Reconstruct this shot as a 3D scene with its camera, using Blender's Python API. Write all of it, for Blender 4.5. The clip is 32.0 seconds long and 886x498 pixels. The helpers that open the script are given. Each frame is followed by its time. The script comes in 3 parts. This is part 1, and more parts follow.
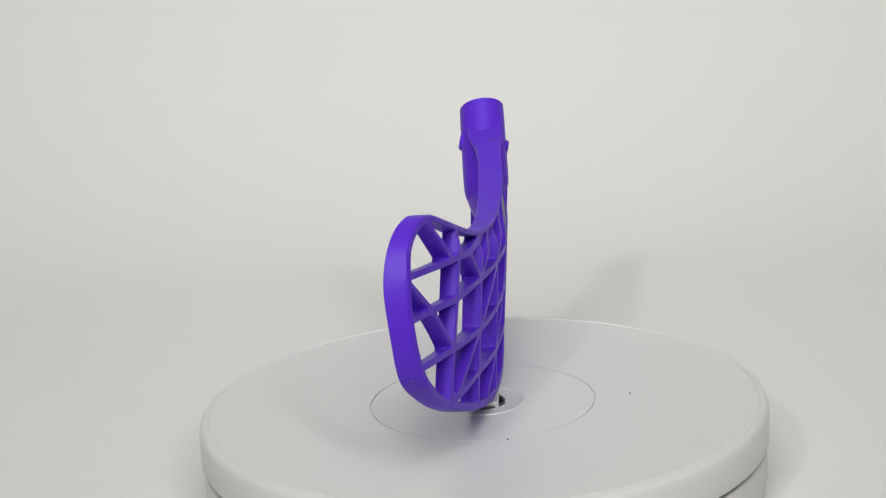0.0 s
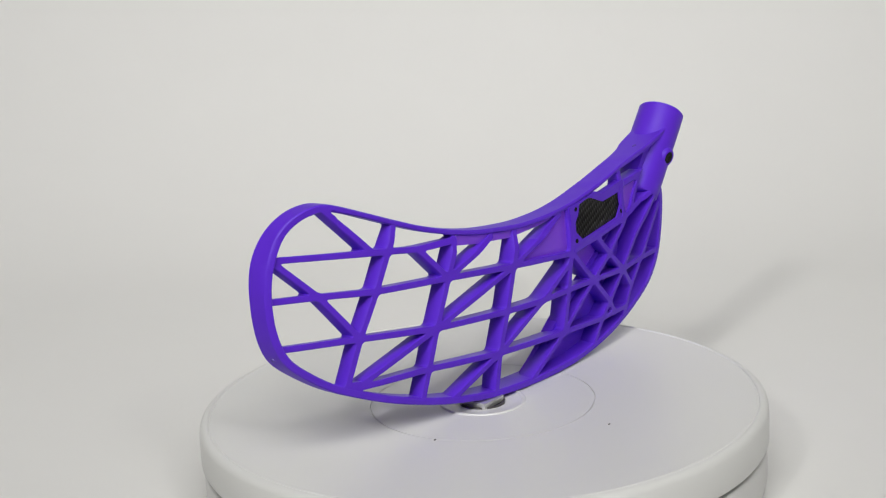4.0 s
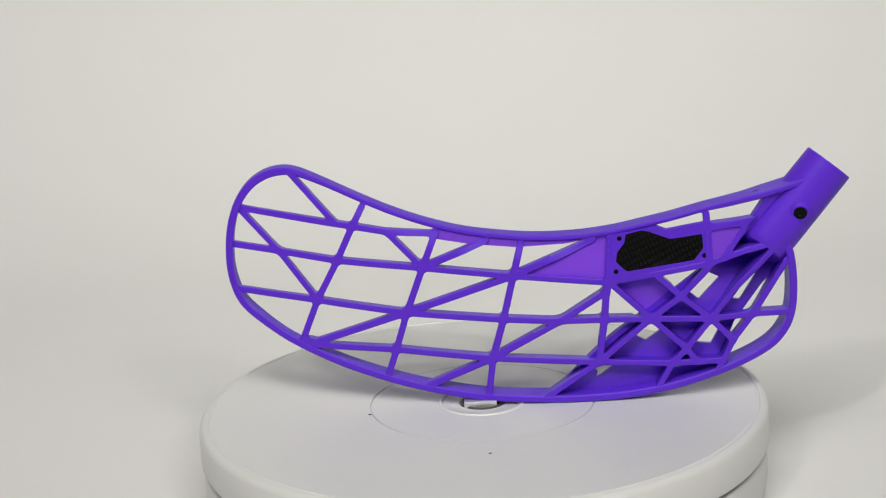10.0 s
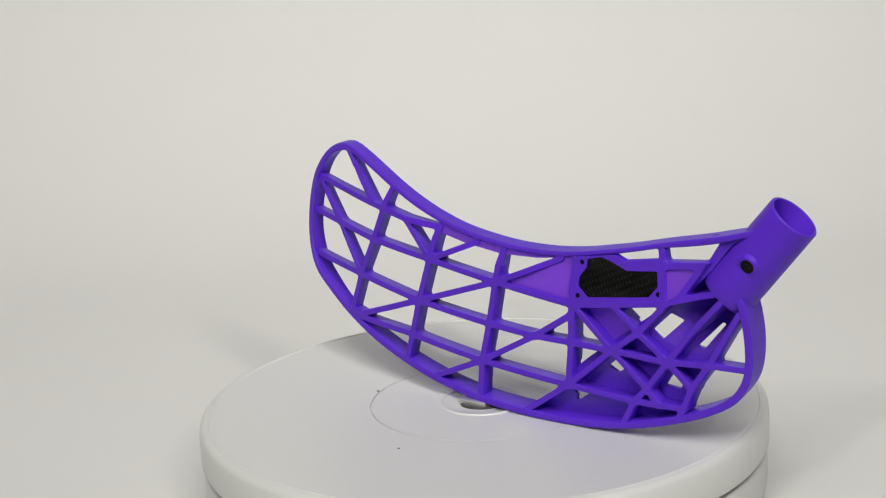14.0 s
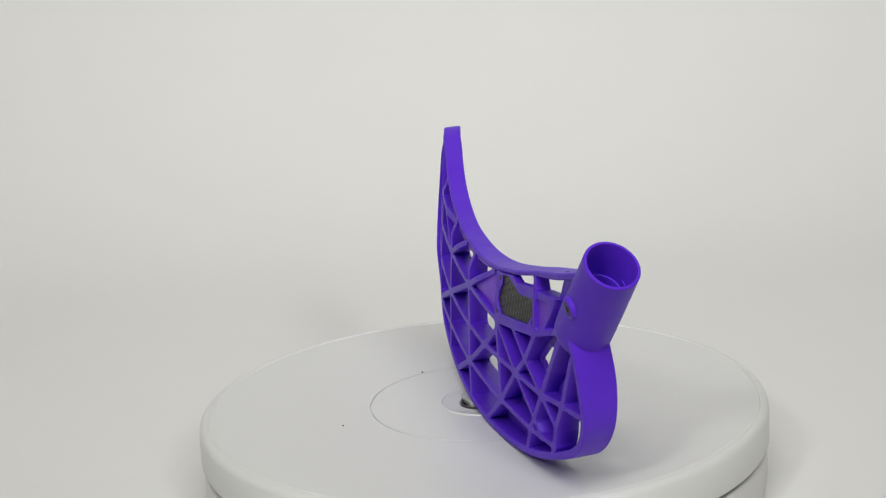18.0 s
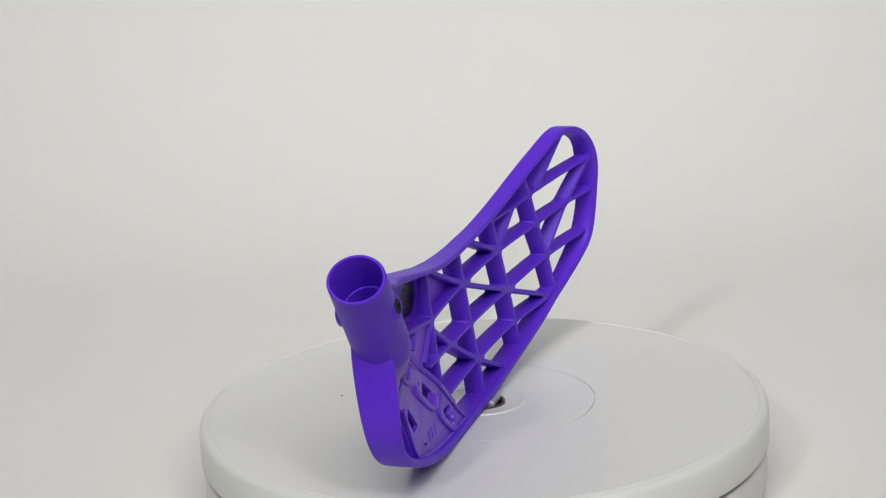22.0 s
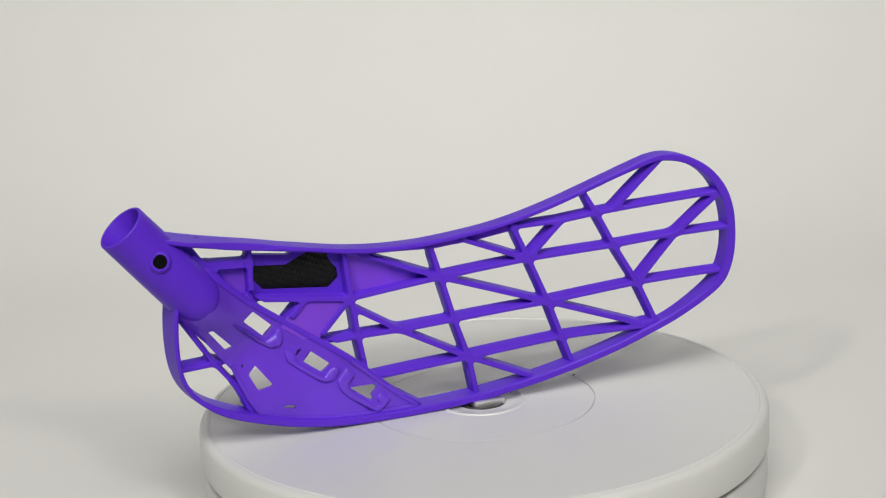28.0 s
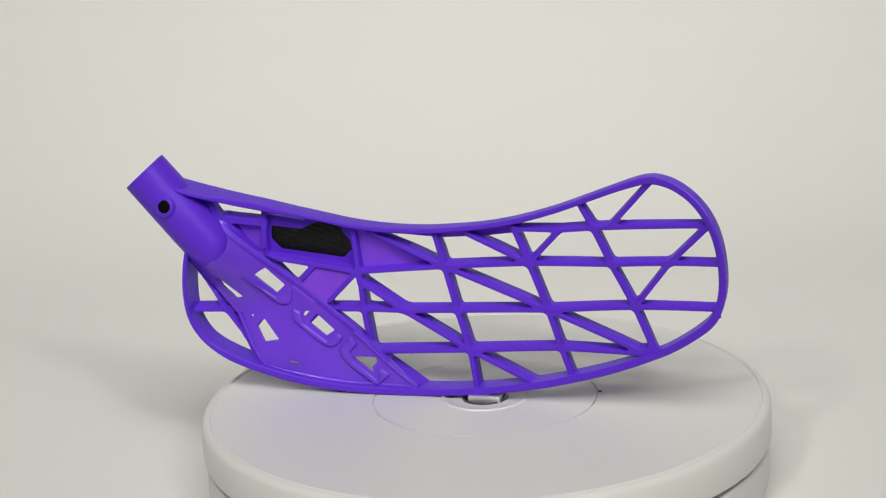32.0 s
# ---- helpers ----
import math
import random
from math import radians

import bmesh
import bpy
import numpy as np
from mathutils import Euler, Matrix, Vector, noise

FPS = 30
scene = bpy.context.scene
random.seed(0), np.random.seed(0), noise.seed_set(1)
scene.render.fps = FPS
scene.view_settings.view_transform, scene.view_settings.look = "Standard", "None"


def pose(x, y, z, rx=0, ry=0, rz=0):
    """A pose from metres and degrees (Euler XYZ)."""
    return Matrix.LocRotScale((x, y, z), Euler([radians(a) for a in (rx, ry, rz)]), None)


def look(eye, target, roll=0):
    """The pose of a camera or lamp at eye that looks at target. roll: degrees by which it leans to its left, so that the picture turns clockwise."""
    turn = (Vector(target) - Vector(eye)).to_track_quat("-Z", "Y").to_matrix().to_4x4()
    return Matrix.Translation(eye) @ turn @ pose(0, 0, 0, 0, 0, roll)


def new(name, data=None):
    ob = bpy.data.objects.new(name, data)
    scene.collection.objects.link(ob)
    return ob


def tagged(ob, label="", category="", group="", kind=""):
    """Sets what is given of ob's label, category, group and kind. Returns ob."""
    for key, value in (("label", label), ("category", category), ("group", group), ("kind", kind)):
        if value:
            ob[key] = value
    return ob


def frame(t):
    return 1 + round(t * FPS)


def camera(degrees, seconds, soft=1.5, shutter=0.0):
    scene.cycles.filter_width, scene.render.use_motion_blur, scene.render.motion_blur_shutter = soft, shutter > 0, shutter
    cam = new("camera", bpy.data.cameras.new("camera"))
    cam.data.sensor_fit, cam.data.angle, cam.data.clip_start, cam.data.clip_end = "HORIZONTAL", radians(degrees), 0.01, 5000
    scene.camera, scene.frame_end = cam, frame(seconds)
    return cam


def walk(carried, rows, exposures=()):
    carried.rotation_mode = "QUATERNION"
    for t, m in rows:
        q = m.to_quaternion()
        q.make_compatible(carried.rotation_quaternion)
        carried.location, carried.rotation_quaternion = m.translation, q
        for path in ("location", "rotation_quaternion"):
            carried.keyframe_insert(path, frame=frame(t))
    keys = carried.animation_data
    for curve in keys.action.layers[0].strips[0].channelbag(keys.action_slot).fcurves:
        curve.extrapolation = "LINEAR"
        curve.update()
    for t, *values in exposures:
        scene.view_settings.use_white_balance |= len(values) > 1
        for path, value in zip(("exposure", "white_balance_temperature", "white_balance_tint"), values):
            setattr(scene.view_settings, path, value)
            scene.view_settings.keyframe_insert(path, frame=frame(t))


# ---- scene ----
# A floorball stick blade turns clockwise on a white turntable in front of a seamless white sheet.
MM = 0.001
TURN_RATE = 8.817          # degrees a second, seen from above clockwise
CAM_EYE = Vector((0.0, -0.8608, 0.3066))


def gaze(yaw, pitch):
    """A point one metre ahead of the camera."""
    y, p = radians(yaw), radians(pitch)
    return CAM_EYE + Vector((math.sin(y) * math.cos(p), math.cos(y) * math.cos(p), math.sin(p)))


cam = camera(24.47, 32.0, soft=1.2)
STILL = look(CAM_EYE, gaze(-0.93, -15.305), -3.095)
NUDGED = look(CAM_EYE, gaze(-1.01, -15.43), -3.095)
walk(cam, [(0, STILL), (16, STILL), (31.5, STILL), (31.7, look(CAM_EYE, gaze(-0.96, -15.35), -3.095)), (32.0, NUDGED)],
     exposures=[(0, 0.0, 6500, 10), (4, 0.0, 6500, 10), (8, 0.0, 6620, 9), (13, 0.0, 6680, 9), (17, 0.0, 6500, 9), (22, 0.0, 6500, 9), (27, 0.0, 6640, 9), (30, 0.0, 6720, 8.5), (32.0, 0.0, 6740, 8.5)])

# ---- light ----
world = bpy.data.worlds.new("studio")
scene.world = world
world.use_nodes = True
world.node_tree.nodes["Background"].inputs[0].default_value = (0.9, 0.95, 1.0, 1)
world.node_tree.nodes["Background"].inputs[1].default_value = 0.05


def soft_lamp(name, eye, target, w, h, power, colour, spread=180):
    data = bpy.data.lights.new(name, "AREA")
    data.shape, data.size, data.size_y, data.energy, data.color = "RECTANGLE", w, h, power, colour
    data.spread = radians(spread)
    ob = new(name, data)
    ob.matrix_world = look(eye, target)
    return ob


soft_lamp("lamp_left", (-0.86, -1.92, 1.49), (0, 0.4, 0.03), 0.14, 0.14, 0.68, (1.0, 0.985, 0.965), 40)
soft_lamp("lamp_right", (0.86, -1.92, 1.49), (0, 0.4, 0.03), 0.28, 0.28, 0.68, (1.0, 0.985, 0.965), 40)
soft_lamp("large_softbox", (0, -1.2, 1.65), (0, 0.5, -0.02), 1.3, 0.9, 6.9, (1.0, 0.992, 0.98), 80)


# ---- materials ----
def node_material(name):
    m = bpy.data.materials.new(name)
    m.use_nodes = True
    n = m.node_tree.nodes
    return m, n, m.node_tree.links, n["Principled BSDF"]


def plastic(name, colour, rough, scale=900, bump=0.02, vary=0.06, coat=0.0, translucent=0.0, spec=0.5, wave=0.0):
    """Moulded plastic: faint tone drift, fine pebble and soft flow marks in the gloss."""
    m, n, l, p = node_material(name)
    co = n.new("ShaderNodeTexCoord")
    big = n.new("ShaderNodeTexNoise")
    big.inputs["Scale"].default_value, big.inputs["Detail"].default_value = 22, 4
    fine = n.new("ShaderNodeTexNoise")
    fine.inputs["Scale"].default_value, fine.inputs["Detail"].default_value = scale, 3
    for x in (big, fine):
        l.new(co.outputs["Object"], x.inputs["Vector"])
    ramp = n.new("ShaderNodeMapRange")
    ramp.inputs["To Min"].default_value, ramp.inputs["To Max"].default_value = 1 - vary, 1 + vary
    l.new(big.outputs["Fac"], ramp.inputs["Value"])
    hsv = n.new("ShaderNodeHueSaturation")
    hsv.inputs["Color"].default_value = (*colour, 1)
    l.new(ramp.outputs["Result"], hsv.inputs["Value"])
    l.new(hsv.outputs["Color"], p.inputs["Base Color"])
    gl = n.new("ShaderNodeMapRange")
    gl.inputs["To Min"].default_value, gl.inputs["To Max"].default_value = rough * 0.94, rough * 1.06
    l.new(big.outputs["Fac"], gl.inputs["Value"])
    l.new(gl.outputs["Result"], p.inputs["Roughness"])
    b = n.new("ShaderNodeBump")
    b.inputs["Strength"].default_value, b.inputs["Distance"].default_value = bump, 0.0004
    l.new(fine.outputs["Fac"], b.inputs["Height"])
    l.new(b.outputs["Normal"], p.inputs["Normal"])
    if wave:                                 # slow ripples from shrinkage in the mould
        w = n.new("ShaderNodeBump")
        w.inputs["Strength"].default_value, w.inputs["Distance"].default_value = wave, 0.003
        slow = n.new("ShaderNodeTexNoise")
        slow.inputs["Scale"].default_value, slow.inputs["Detail"].default_value = 70, 1
        l.new(co.outputs["Object"], slow.inputs["Vector"])
        l.new(slow.outputs["Fac"], w.inputs["Height"])
        l.new(w.outputs["Normal"], b.inputs["Normal"])
    p.inputs["Coat Weight"].default_value = coat
    p.inputs["Specular IOR Level"].default_value = spec
    if translucent:
        tr = n.new("ShaderNodeBsdfTranslucent")
        l.new(hsv.outputs["Color"], tr.inputs["Color"])
        mix = n.new("ShaderNodeMixShader")
        mix.inputs["Fac"].default_value = translucent
        l.new(p.outputs["BSDF"], mix.inputs[1])
        l.new(tr.outputs["BSDF"], mix.inputs[2])
        l.new(mix.outputs["Shader"], n["Material Output"].inputs["Surface"])
    return m


PURPLE = plastic("purple_plastic", (0.106, 0.0245, 0.595), 0.44, bump=0.06, vary=0.10, spec=0.22, wave=0.22)
# Thin plastic; part of the light through it is put into the pale base.
PURPLE_THIN_LIT = plastic("thin_lit_purple_plastic", (0.33, 0.095, 0.93), 0.3, bump=0.05, vary=0.2, translucent=0.4, spec=0.35, wave=0.4)
# Same plastic as PURPLE, with sheen and transmitted light in its paler, cloudy colour.
HEEL_LIT_PURPLE = plastic("heel_lit_purple_plastic", (0.162, 0.048, 0.70), 0.28, bump=0.05, vary=0.36, translucent=0.16, spec=0.5, wave=0.35)
PURPLE_GLOSS = plastic("glossy_purple_plastic", (0.10, 0.05, 0.40), 0.08, bump=0.3, scale=1500)
WHITE = plastic("white_plastic", (0.687, 0.69, 0.668), 0.34, bump=0.01, vary=0.004)
WHITE_BASE = plastic("white_base_plastic", (0.63, 0.63, 0.615), 0.4, bump=0.02, vary=0.02)
# Black for rubber parts, and for shade in the plate gap and pin holes.
BLACK_RUBBER_AND_SHADE = plastic("black_rubber_and_shade", (0.003, 0.003, 0.003), 0.35, bump=0.1, vary=0.1, spec=0.1)
DIRT = plastic("dust", (0.06, 0.055, 0.05), 0.9)
FLOOR_PAINT = plastic("dark_floor", (0.09, 0.085, 0.08), 0.6, scale=120, bump=0.05, vary=0.1)
SHEET = plastic("white_sheet", (0.75, 0.748, 0.727), 0.75, scale=160, bump=0.04, vary=0.012)
WALL = plastic("room_paint", (0.72, 0.71, 0.70), 0.8, scale=120, bump=0.05, vary=0.02)


def metal(name, colour, rough):
    m, n, l, p = node_material(name)
    p.inputs["Base Color"].default_value = (*colour, 1)
    p.inputs["Metallic"].default_value, p.inputs["Roughness"].default_value = 1.0, rough
    co, t = n.new("ShaderNodeTexCoord"), n.new("ShaderNodeTexNoise")
    t.inputs["Scale"].default_value = 400
    l.new(co.outputs["Object"], t.inputs["Vector"])
    b = n.new("ShaderNodeBump")
    b.inputs["Strength"].default_value, b.inputs["Distance"].default_value = 0.1, 0.0003
    l.new(t.outputs["Fac"], b.inputs["Height"])
    l.new(b.outputs["Normal"], p.inputs["Normal"])
    return m


STEEL = metal("brushed_steel", (0.78, 0.78, 0.77), 0.6)
DARK_STEEL = metal("dark_steel", (0.20, 0.19, 0.18), 0.35)


def carbon_material():
    """Black woven sheet: a grid of small gloss changes under a clear face."""
    m, n, l, p = node_material("black_woven_insert")
    co = n.new("ShaderNodeTexCoord")
    mp = n.new("ShaderNodeMapping")
    mp.inputs["Rotation"].default_value = (0, radians(24), 0)
    l.new(co.outputs["Object"], mp.inputs["Vector"])
    w1, w2 = n.new("ShaderNodeTexWave"), n.new("ShaderNodeTexWave")
    w1.bands_direction, w2.bands_direction = "X", "Z"
    w1.inputs["Scale"].default_value, w2.inputs["Scale"].default_value = 185, 115
    mul = n.new("ShaderNodeMath")
    mul.operation = "MULTIPLY"
    for w, i in ((w1, 0), (w2, 1)):
        l.new(mp.outputs["Vector"], w.inputs["Vector"])
        l.new(w.outputs["Fac"], mul.inputs[i])
    dot = n.new("ShaderNodeMath")            # narrow bright threads between dark weave
    dot.operation = "POWER"
    dot.inputs[1].default_value = 3.0
    l.new(mul.outputs["Value"], dot.inputs[0])
    r = n.new("ShaderNodeMapRange")
    r.inputs["To Min"].default_value, r.inputs["To Max"].default_value = 0.34, 0.2
    l.new(mul.outputs["Value"], r.inputs["Value"])
    l.new(r.outputs["Result"], p.inputs["Roughness"])
    c = n.new("ShaderNodeMapRange")
    c.inputs["To Min"].default_value, c.inputs["To Max"].default_value = 0.001, 0.017
    l.new(dot.outputs["Value"], c.inputs["Value"])
    l.new(c.outputs["Result"], p.inputs["Base Color"])
    b = n.new("ShaderNodeBump")
    b.inputs["Strength"].default_value, b.inputs["Distance"].default_value = 0.35, 0.0004
    l.new(mul.outputs["Value"], b.inputs["Height"])
    l.new(b.outputs["Normal"], p.inputs["Normal"])
    return m


CARBON = carbon_material()
CARBON.node_tree.nodes["Principled BSDF"].inputs["Specular IOR Level"].default_value = 0.24


# ---- mesh helpers ----
def crease(bm, angle=34):
    """Smooth faces, with hard edges where the surface turns sharply."""
    bm.normal_update()
    for f in bm.faces:
        f.smooth = True
    for e in bm.edges:
        if len(e.link_faces) != 2 or e.calc_face_angle(0) > radians(angle):
            e.smooth = False


def part(name, bm, material, parent=None, label="", angle=34):
    bmesh.ops.recalc_face_normals(bm, faces=bm.faces)
    crease(bm, angle)
    me = bpy.data.meshes.new(name)
    bm.to_mesh(me)
    bm.free()
    me.materials.append(material)
    ob = new(name, me)
    if parent:
        ob.parent = parent
    if label:
        ob["label"] = label
    return ob


def loft(rings, closed=False, caps=True):
    """A skin over equal rings of points."""
    bm = bmesh.new()
    vs = [[bm.verts.new(p) for p in ring] for ring in rings]
    n = len(vs[0])
    pairs = list(zip(vs, vs[1:])) + ([(vs[-1], vs[0])] if closed else [])
    for a, b in pairs:
        for i in range(n):
            bm.faces.new((a[i], a[(i + 1) % n], b[(i + 1) % n], b[i]))
    if caps and not closed:
        bm.faces.new(vs[0][::-1])
        bm.faces.new(vs[-1])
    return bm


def lathe(profile, steps=96):
    """Turn (radius, height) pairs in millimetres round z."""
    rings = []
    for k in range(steps):
        a = 2 * math.pi * k / steps
        rings.append([Vector((r * math.cos(a), r * math.sin(a), z)) * MM for r, z in profile])
    bm = bmesh.new()
    vs = [[bm.verts.new(p) for p in ring] for ring in rings]
    for k in range(steps):
        a, b = vs[k], vs[(k + 1) % steps]
        for i in range(len(profile) - 1):
            bm.faces.new((a[i], b[i], b[i + 1], a[i + 1]))
    bmesh.ops.remove_doubles(bm, verts=bm.verts, dist=1e-7)
    bmesh.ops.holes_fill(bm, edges=[e for e in bm.edges if len(e.link_faces) == 1])
    return bm


def catmull(pts, per=6):
    """A smooth line through 2D points."""
    out = []
    p = [Vector(q) for q in pts]
    p = [2 * p[0] - p[1]] + p + [2 * p[-1] - p[-2]]
    for a, b, c, d in zip(p, p[1:], p[2:], p[3:]):
        for k in range(per):
            t = k / per
            out.append(0.5 * (2 * b + (c - a) * t + (2 * a - 5 * b + 4 * c - d) * t * t + (3 * b - a - 3 * c + d) * t ** 3))
    return out + [p[-2]]


# ---- the room and the sheet ----
FLOOR_Z = -41.0


def build_setting():
    prof = [(-300.0, FLOOR_Z)]
    r, y0 = 420.0, 330.0
    for k in range(25):
        a = radians(90 * k / 24)
        prof.append((y0 + r * math.sin(a), FLOOR_Z + r - r * math.cos(a)))
    prof.append((y0 + r, 1350.0))
    bm = bmesh.new()
    rows = [[bm.verts.new(Vector((x, y, z + d)) * MM) for x in (-1300, -650, 0, 650, 1300)] for y, z in prof for d in (0,)]
    for a, b in zip(rows, rows[1:]):
        for i in range(4):
            bm.faces.new((a[i], a[i + 1], b[i + 1], b[i]))
    bmesh.ops.recalc_face_normals(bm, faces=bm.faces)
    bmesh.ops.solidify(bm, geom=list(bm.faces), thickness=0.0008)
    sheet = part("backdrop", bm, SHEET, angle=60)
    tagged(sheet, "seamless white backdrop sheet sweeping up behind the turntable", "backdrop", kind="structure")

    def slab(name, lo, hi, label, category, material=WALL):
        bm = bmesh.new()
        bmesh.ops.create_cube(bm, size=1)
        for v in bm.verts:
            v.co = Vector([(a + b) / 2 + c * (b - a) for a, b, c in zip(lo, hi, v.co)])
        tagged(part(name, bm, material), label, category, kind="structure")

    # Unseen room added round the set: pale walls bounce fill, the dark floor deepens reflections.
    f = FLOOR_Z * MM
    slab("floor", (-1.9, -2.4, f - 0.06), (1.9, 1.1, f - 0.004), "unseen plain floor under the backdrop, dark to deepen reflections", "floor", FLOOR_PAINT)
    slab("wall_north", (-1.9, 1.1, f - 0.06), (1.9, 1.2, 2.3), "unseen plain room wall, pale to bounce light", "wall")
    slab("wall_south", (-1.9, -2.5, f - 0.06), (1.9, -2.4, 2.3), "unseen plain room wall, pale to bounce light", "wall")
    slab("wall_west", (-2.0, -2.5, f - 0.06), (-1.9, 1.2, 2.3), "unseen plain room wall, pale to bounce light", "wall")
    slab("wall_east", (1.9, -2.5, f - 0.06), (2.0, 1.2, 2.3), "unseen plain room wall, pale to bounce light", "wall")
    slab("ceiling", (-2.0, -2.5, 2.3), (2.0, 1.2, 2.4), "unseen plain ceiling, pale to bounce light", "ceiling")


build_setting()


# ---- the turntable ----
def arc(cx, cz, r, a0, a1, n=6):
    return [(cx + r * math.cos(radians(a0 + (a1 - a0) * k / n)), cz + r * math.sin(radians(a0 + (a1 - a0) * k / n))) for k in range(n + 1)]


def build_turntable():
    base = new("turntable_stand")
    tagged(base, "round white plastic turntable base standing on the sheet", "turntable base")
    prof = [(0, -34), (119, -34), (121, -33), (121, -19.8), (123.8, -19.8)] + arc(123.6, -21.4, 1.6, 90, 0) + [(125.2, -33.5)] + arc(121.2, -37.5, 3, 0, -70) + [(118, FLOOR_Z), (0, FLOOR_Z)]
    part("base_drum", lathe(prof, 128), WHITE_BASE, base)
    # Added ring: its black stands for the deep shade inside the gap.
    part("gap_shade_ring", lathe([(114, -33.95), (120.2, -33.95), (120.2, -9.0), (114, -9.0), (114, -33.95)], 96), BLACK_RUBBER_AND_SHADE, base, "added black ring, the shade of the gap under the plate")
    for k in range(4):
        a = radians(45 + 90 * k)
        bm = lathe([(0, -39.5), (7, -39.5), (7.5, -40.5), (7, FLOOR_Z - 0.02), (0, FLOOR_Z - 0.02)], 24)
        bmesh.ops.translate(bm, verts=bm.verts, vec=Vector((118 * math.cos(a), 118 * math.sin(a), 0)) * MM)
        part("rubber_foot", bm, BLACK_RUBBER_AND_SHADE, base)

    plate = new("turntable_plate")
    tagged(plate, "glossy white round turntable plate with fine ring grooves", "turntable plate")
    prof = [(10.0, -2.5), (10.0, -0.9), (10.6, -0.35), (16.6, -0.35), (17.2, 0.0)]
    prof += arc(18.6, -0.25, 0.9, 164, 16, 8) + [(20.2, 0.0), (49.7, 0.0), (49.8, -0.8), (50.2, -0.8), (50.3, 0.0)]
    prof += [(121.0, 0.0), (121.5, -0.4), (121.9, -0.4), (122.3, 0.1), (122.8, 0.25)] + arc(122.6, -3.3, 3.5, 85, 8, 8)
    prof += [(126.3, -6.0), (126.2, -16.0), (125.6, -17.2), (124.5, -17.6), (122.5, -17.6), (120.5, -8.0), (30.0, -8.0), (30.0, -33.95), (10.0, -33.95), (10.0, -2.5)]
    part("disc", lathe(prof, 160), WHITE, plate)
    part("hub_socket", lathe([(0, -3.2), (3.2, -3.2), (3.4, -1.2), (5.6, -1.0), (5.9, -2.6), (8.2, -2.6), (8.6, -0.4), (9.2, 0.25), (9.9, 0.25), (10.0, -3.8), (0, -3.8)], 64),
         DARK_STEEL, plate, "dark steel hub recess")
    for x, y, r, s in ((2.1, -65.6, 0.75, 0.5), (-49.9, -11.4, 0.8, 0.55)):
        bm = bmesh.new()
        bmesh.ops.create_icosphere(bm, subdivisions=2, radius=r * MM)
        for v in bm.verts:
            v.co.x *= 1 + 0.3 * noise.noise(v.co * 3000)
            v.co.y *= s
            v.co.z *= 0.35
        bmesh.ops.translate(bm, verts=bm.verts, vec=Vector((x, y, 0.2)) * MM)
        part("dirt_speck", bm, DIRT, plate, "tiny dark dirt speck")

    clip = new("holder_clip")
    tagged(clip, "small silver metal clip in the turntable hub under the blade", "clip")
    part("block", rounded_box((-8.2, -7.3, -0.6), (6.2, 6.8, 2.25), 0.25), STEEL, clip, "bright silver block under the blade")
    part("pin", rounded_box((-2.0, -2.0, -2.8), (2.0, 2.0, -0.5), 0.2), DARK_STEEL, clip)
    return plate, clip


def rounded_box(lo, hi, r, segments=2):
    bm = bmesh.new()
    bmesh.ops.create_cube(bm, size=1)
    for v in bm.verts:
        v.co = Vector([(a + b) / 2 + c * (b - a) for a, b, c in zip(lo, hi, v.co)])
    bmesh.ops.bevel(bm, geom=list(bm.edges), offset=r, segments=segments, affect="EDGES", profile=0.5)
    for v in bm.verts:
        v.co *= MM
    return bm


# ---- the blade ----
def bow(x, z):
    """Depth of the lattice's middle, in mm: the toe hooks back, the belly bulges forward."""
    twist = ease(-35, -100, x) * (1.6 * ease(45, 100, z) - 0.8)      # the toe leans back towards its top
    x, z = x / 100, z / 100
    return -2.11 - 9.64 * x + 9.71 * x * x - 0.81 * x ** 3 - 4.17 * z + 2.93 * z * z - 7.1 * x * z + twist


def on_blade(x, z, off):
    return Vector((x, bow(x, z) + off, z)) * MM


LOWER = [(133.5, 74), (137.0, 66), (138.6, 56), (139.0, 46), (138.2, 37), (135.7, 29.5), (130.6, 22.6), (123, 17.3), (112, 12.3), (100, 8.3), (88, 5), (76, 2.7),
         (63, 1.1), (50, 0.4), (38, 0.2), (25, 0.5), (12, 1.2), (0, 2.3), (-12, 4.2), (-25, 6.7), (-37, 9.7), (-50, 13.6), (-62, 17.8), (-75, 23.3), (-87, 29.3), (-99, 37.8)]
TOE = [(-106.5, 45), (-110.2, 53), (-111.8, 63), (-111.2, 75), (-108.9, 85), (-104.7, 93.7), (-98.5, 100.7), (-90.7, 105.3), (-83, 107), (-77, 106.3)]
UPPER = [(-71, 104.2), (-60, 99.5), (-48, 94.3), (-36, 89.4), (-24, 85.3), (-14, 82.5), (-4, 80.3), (8, 78.6), (22, 77.2), (34, 76.9), (46, 77.3), (59, 78.7),
         (71, 80.9), (84, 83.5), (95, 86.1), (108, 89.2), (120, 92.4), (133, 96.0)]
RIM_WIDE = 3.3
ROW_W = (2.7, 1.7)
AXIS_TOP = Vector((153.7, -1.9, 101.2))      # middle of the socket's mouth
AXIS = Vector((-0.6388, -0.029, -0.7688))


def by_socket(x, z):
    """Place along the socket from its mouth, and off its axis, in the blade's plane."""
    u, v = x - AXIS_TOP.x, z - AXIS_TOP.z
    return u * AXIS.x + v * AXIS.z, abs(u * AXIS.z - v * AXIS.x)


def ease(a, b, x):
    t = min(1, max(0, (x - a) / (b - a)))
    return t * t * (3 - 2 * t)


UPPER_X = (-60, 0, 35, 80, 105, 116, 124, 133)
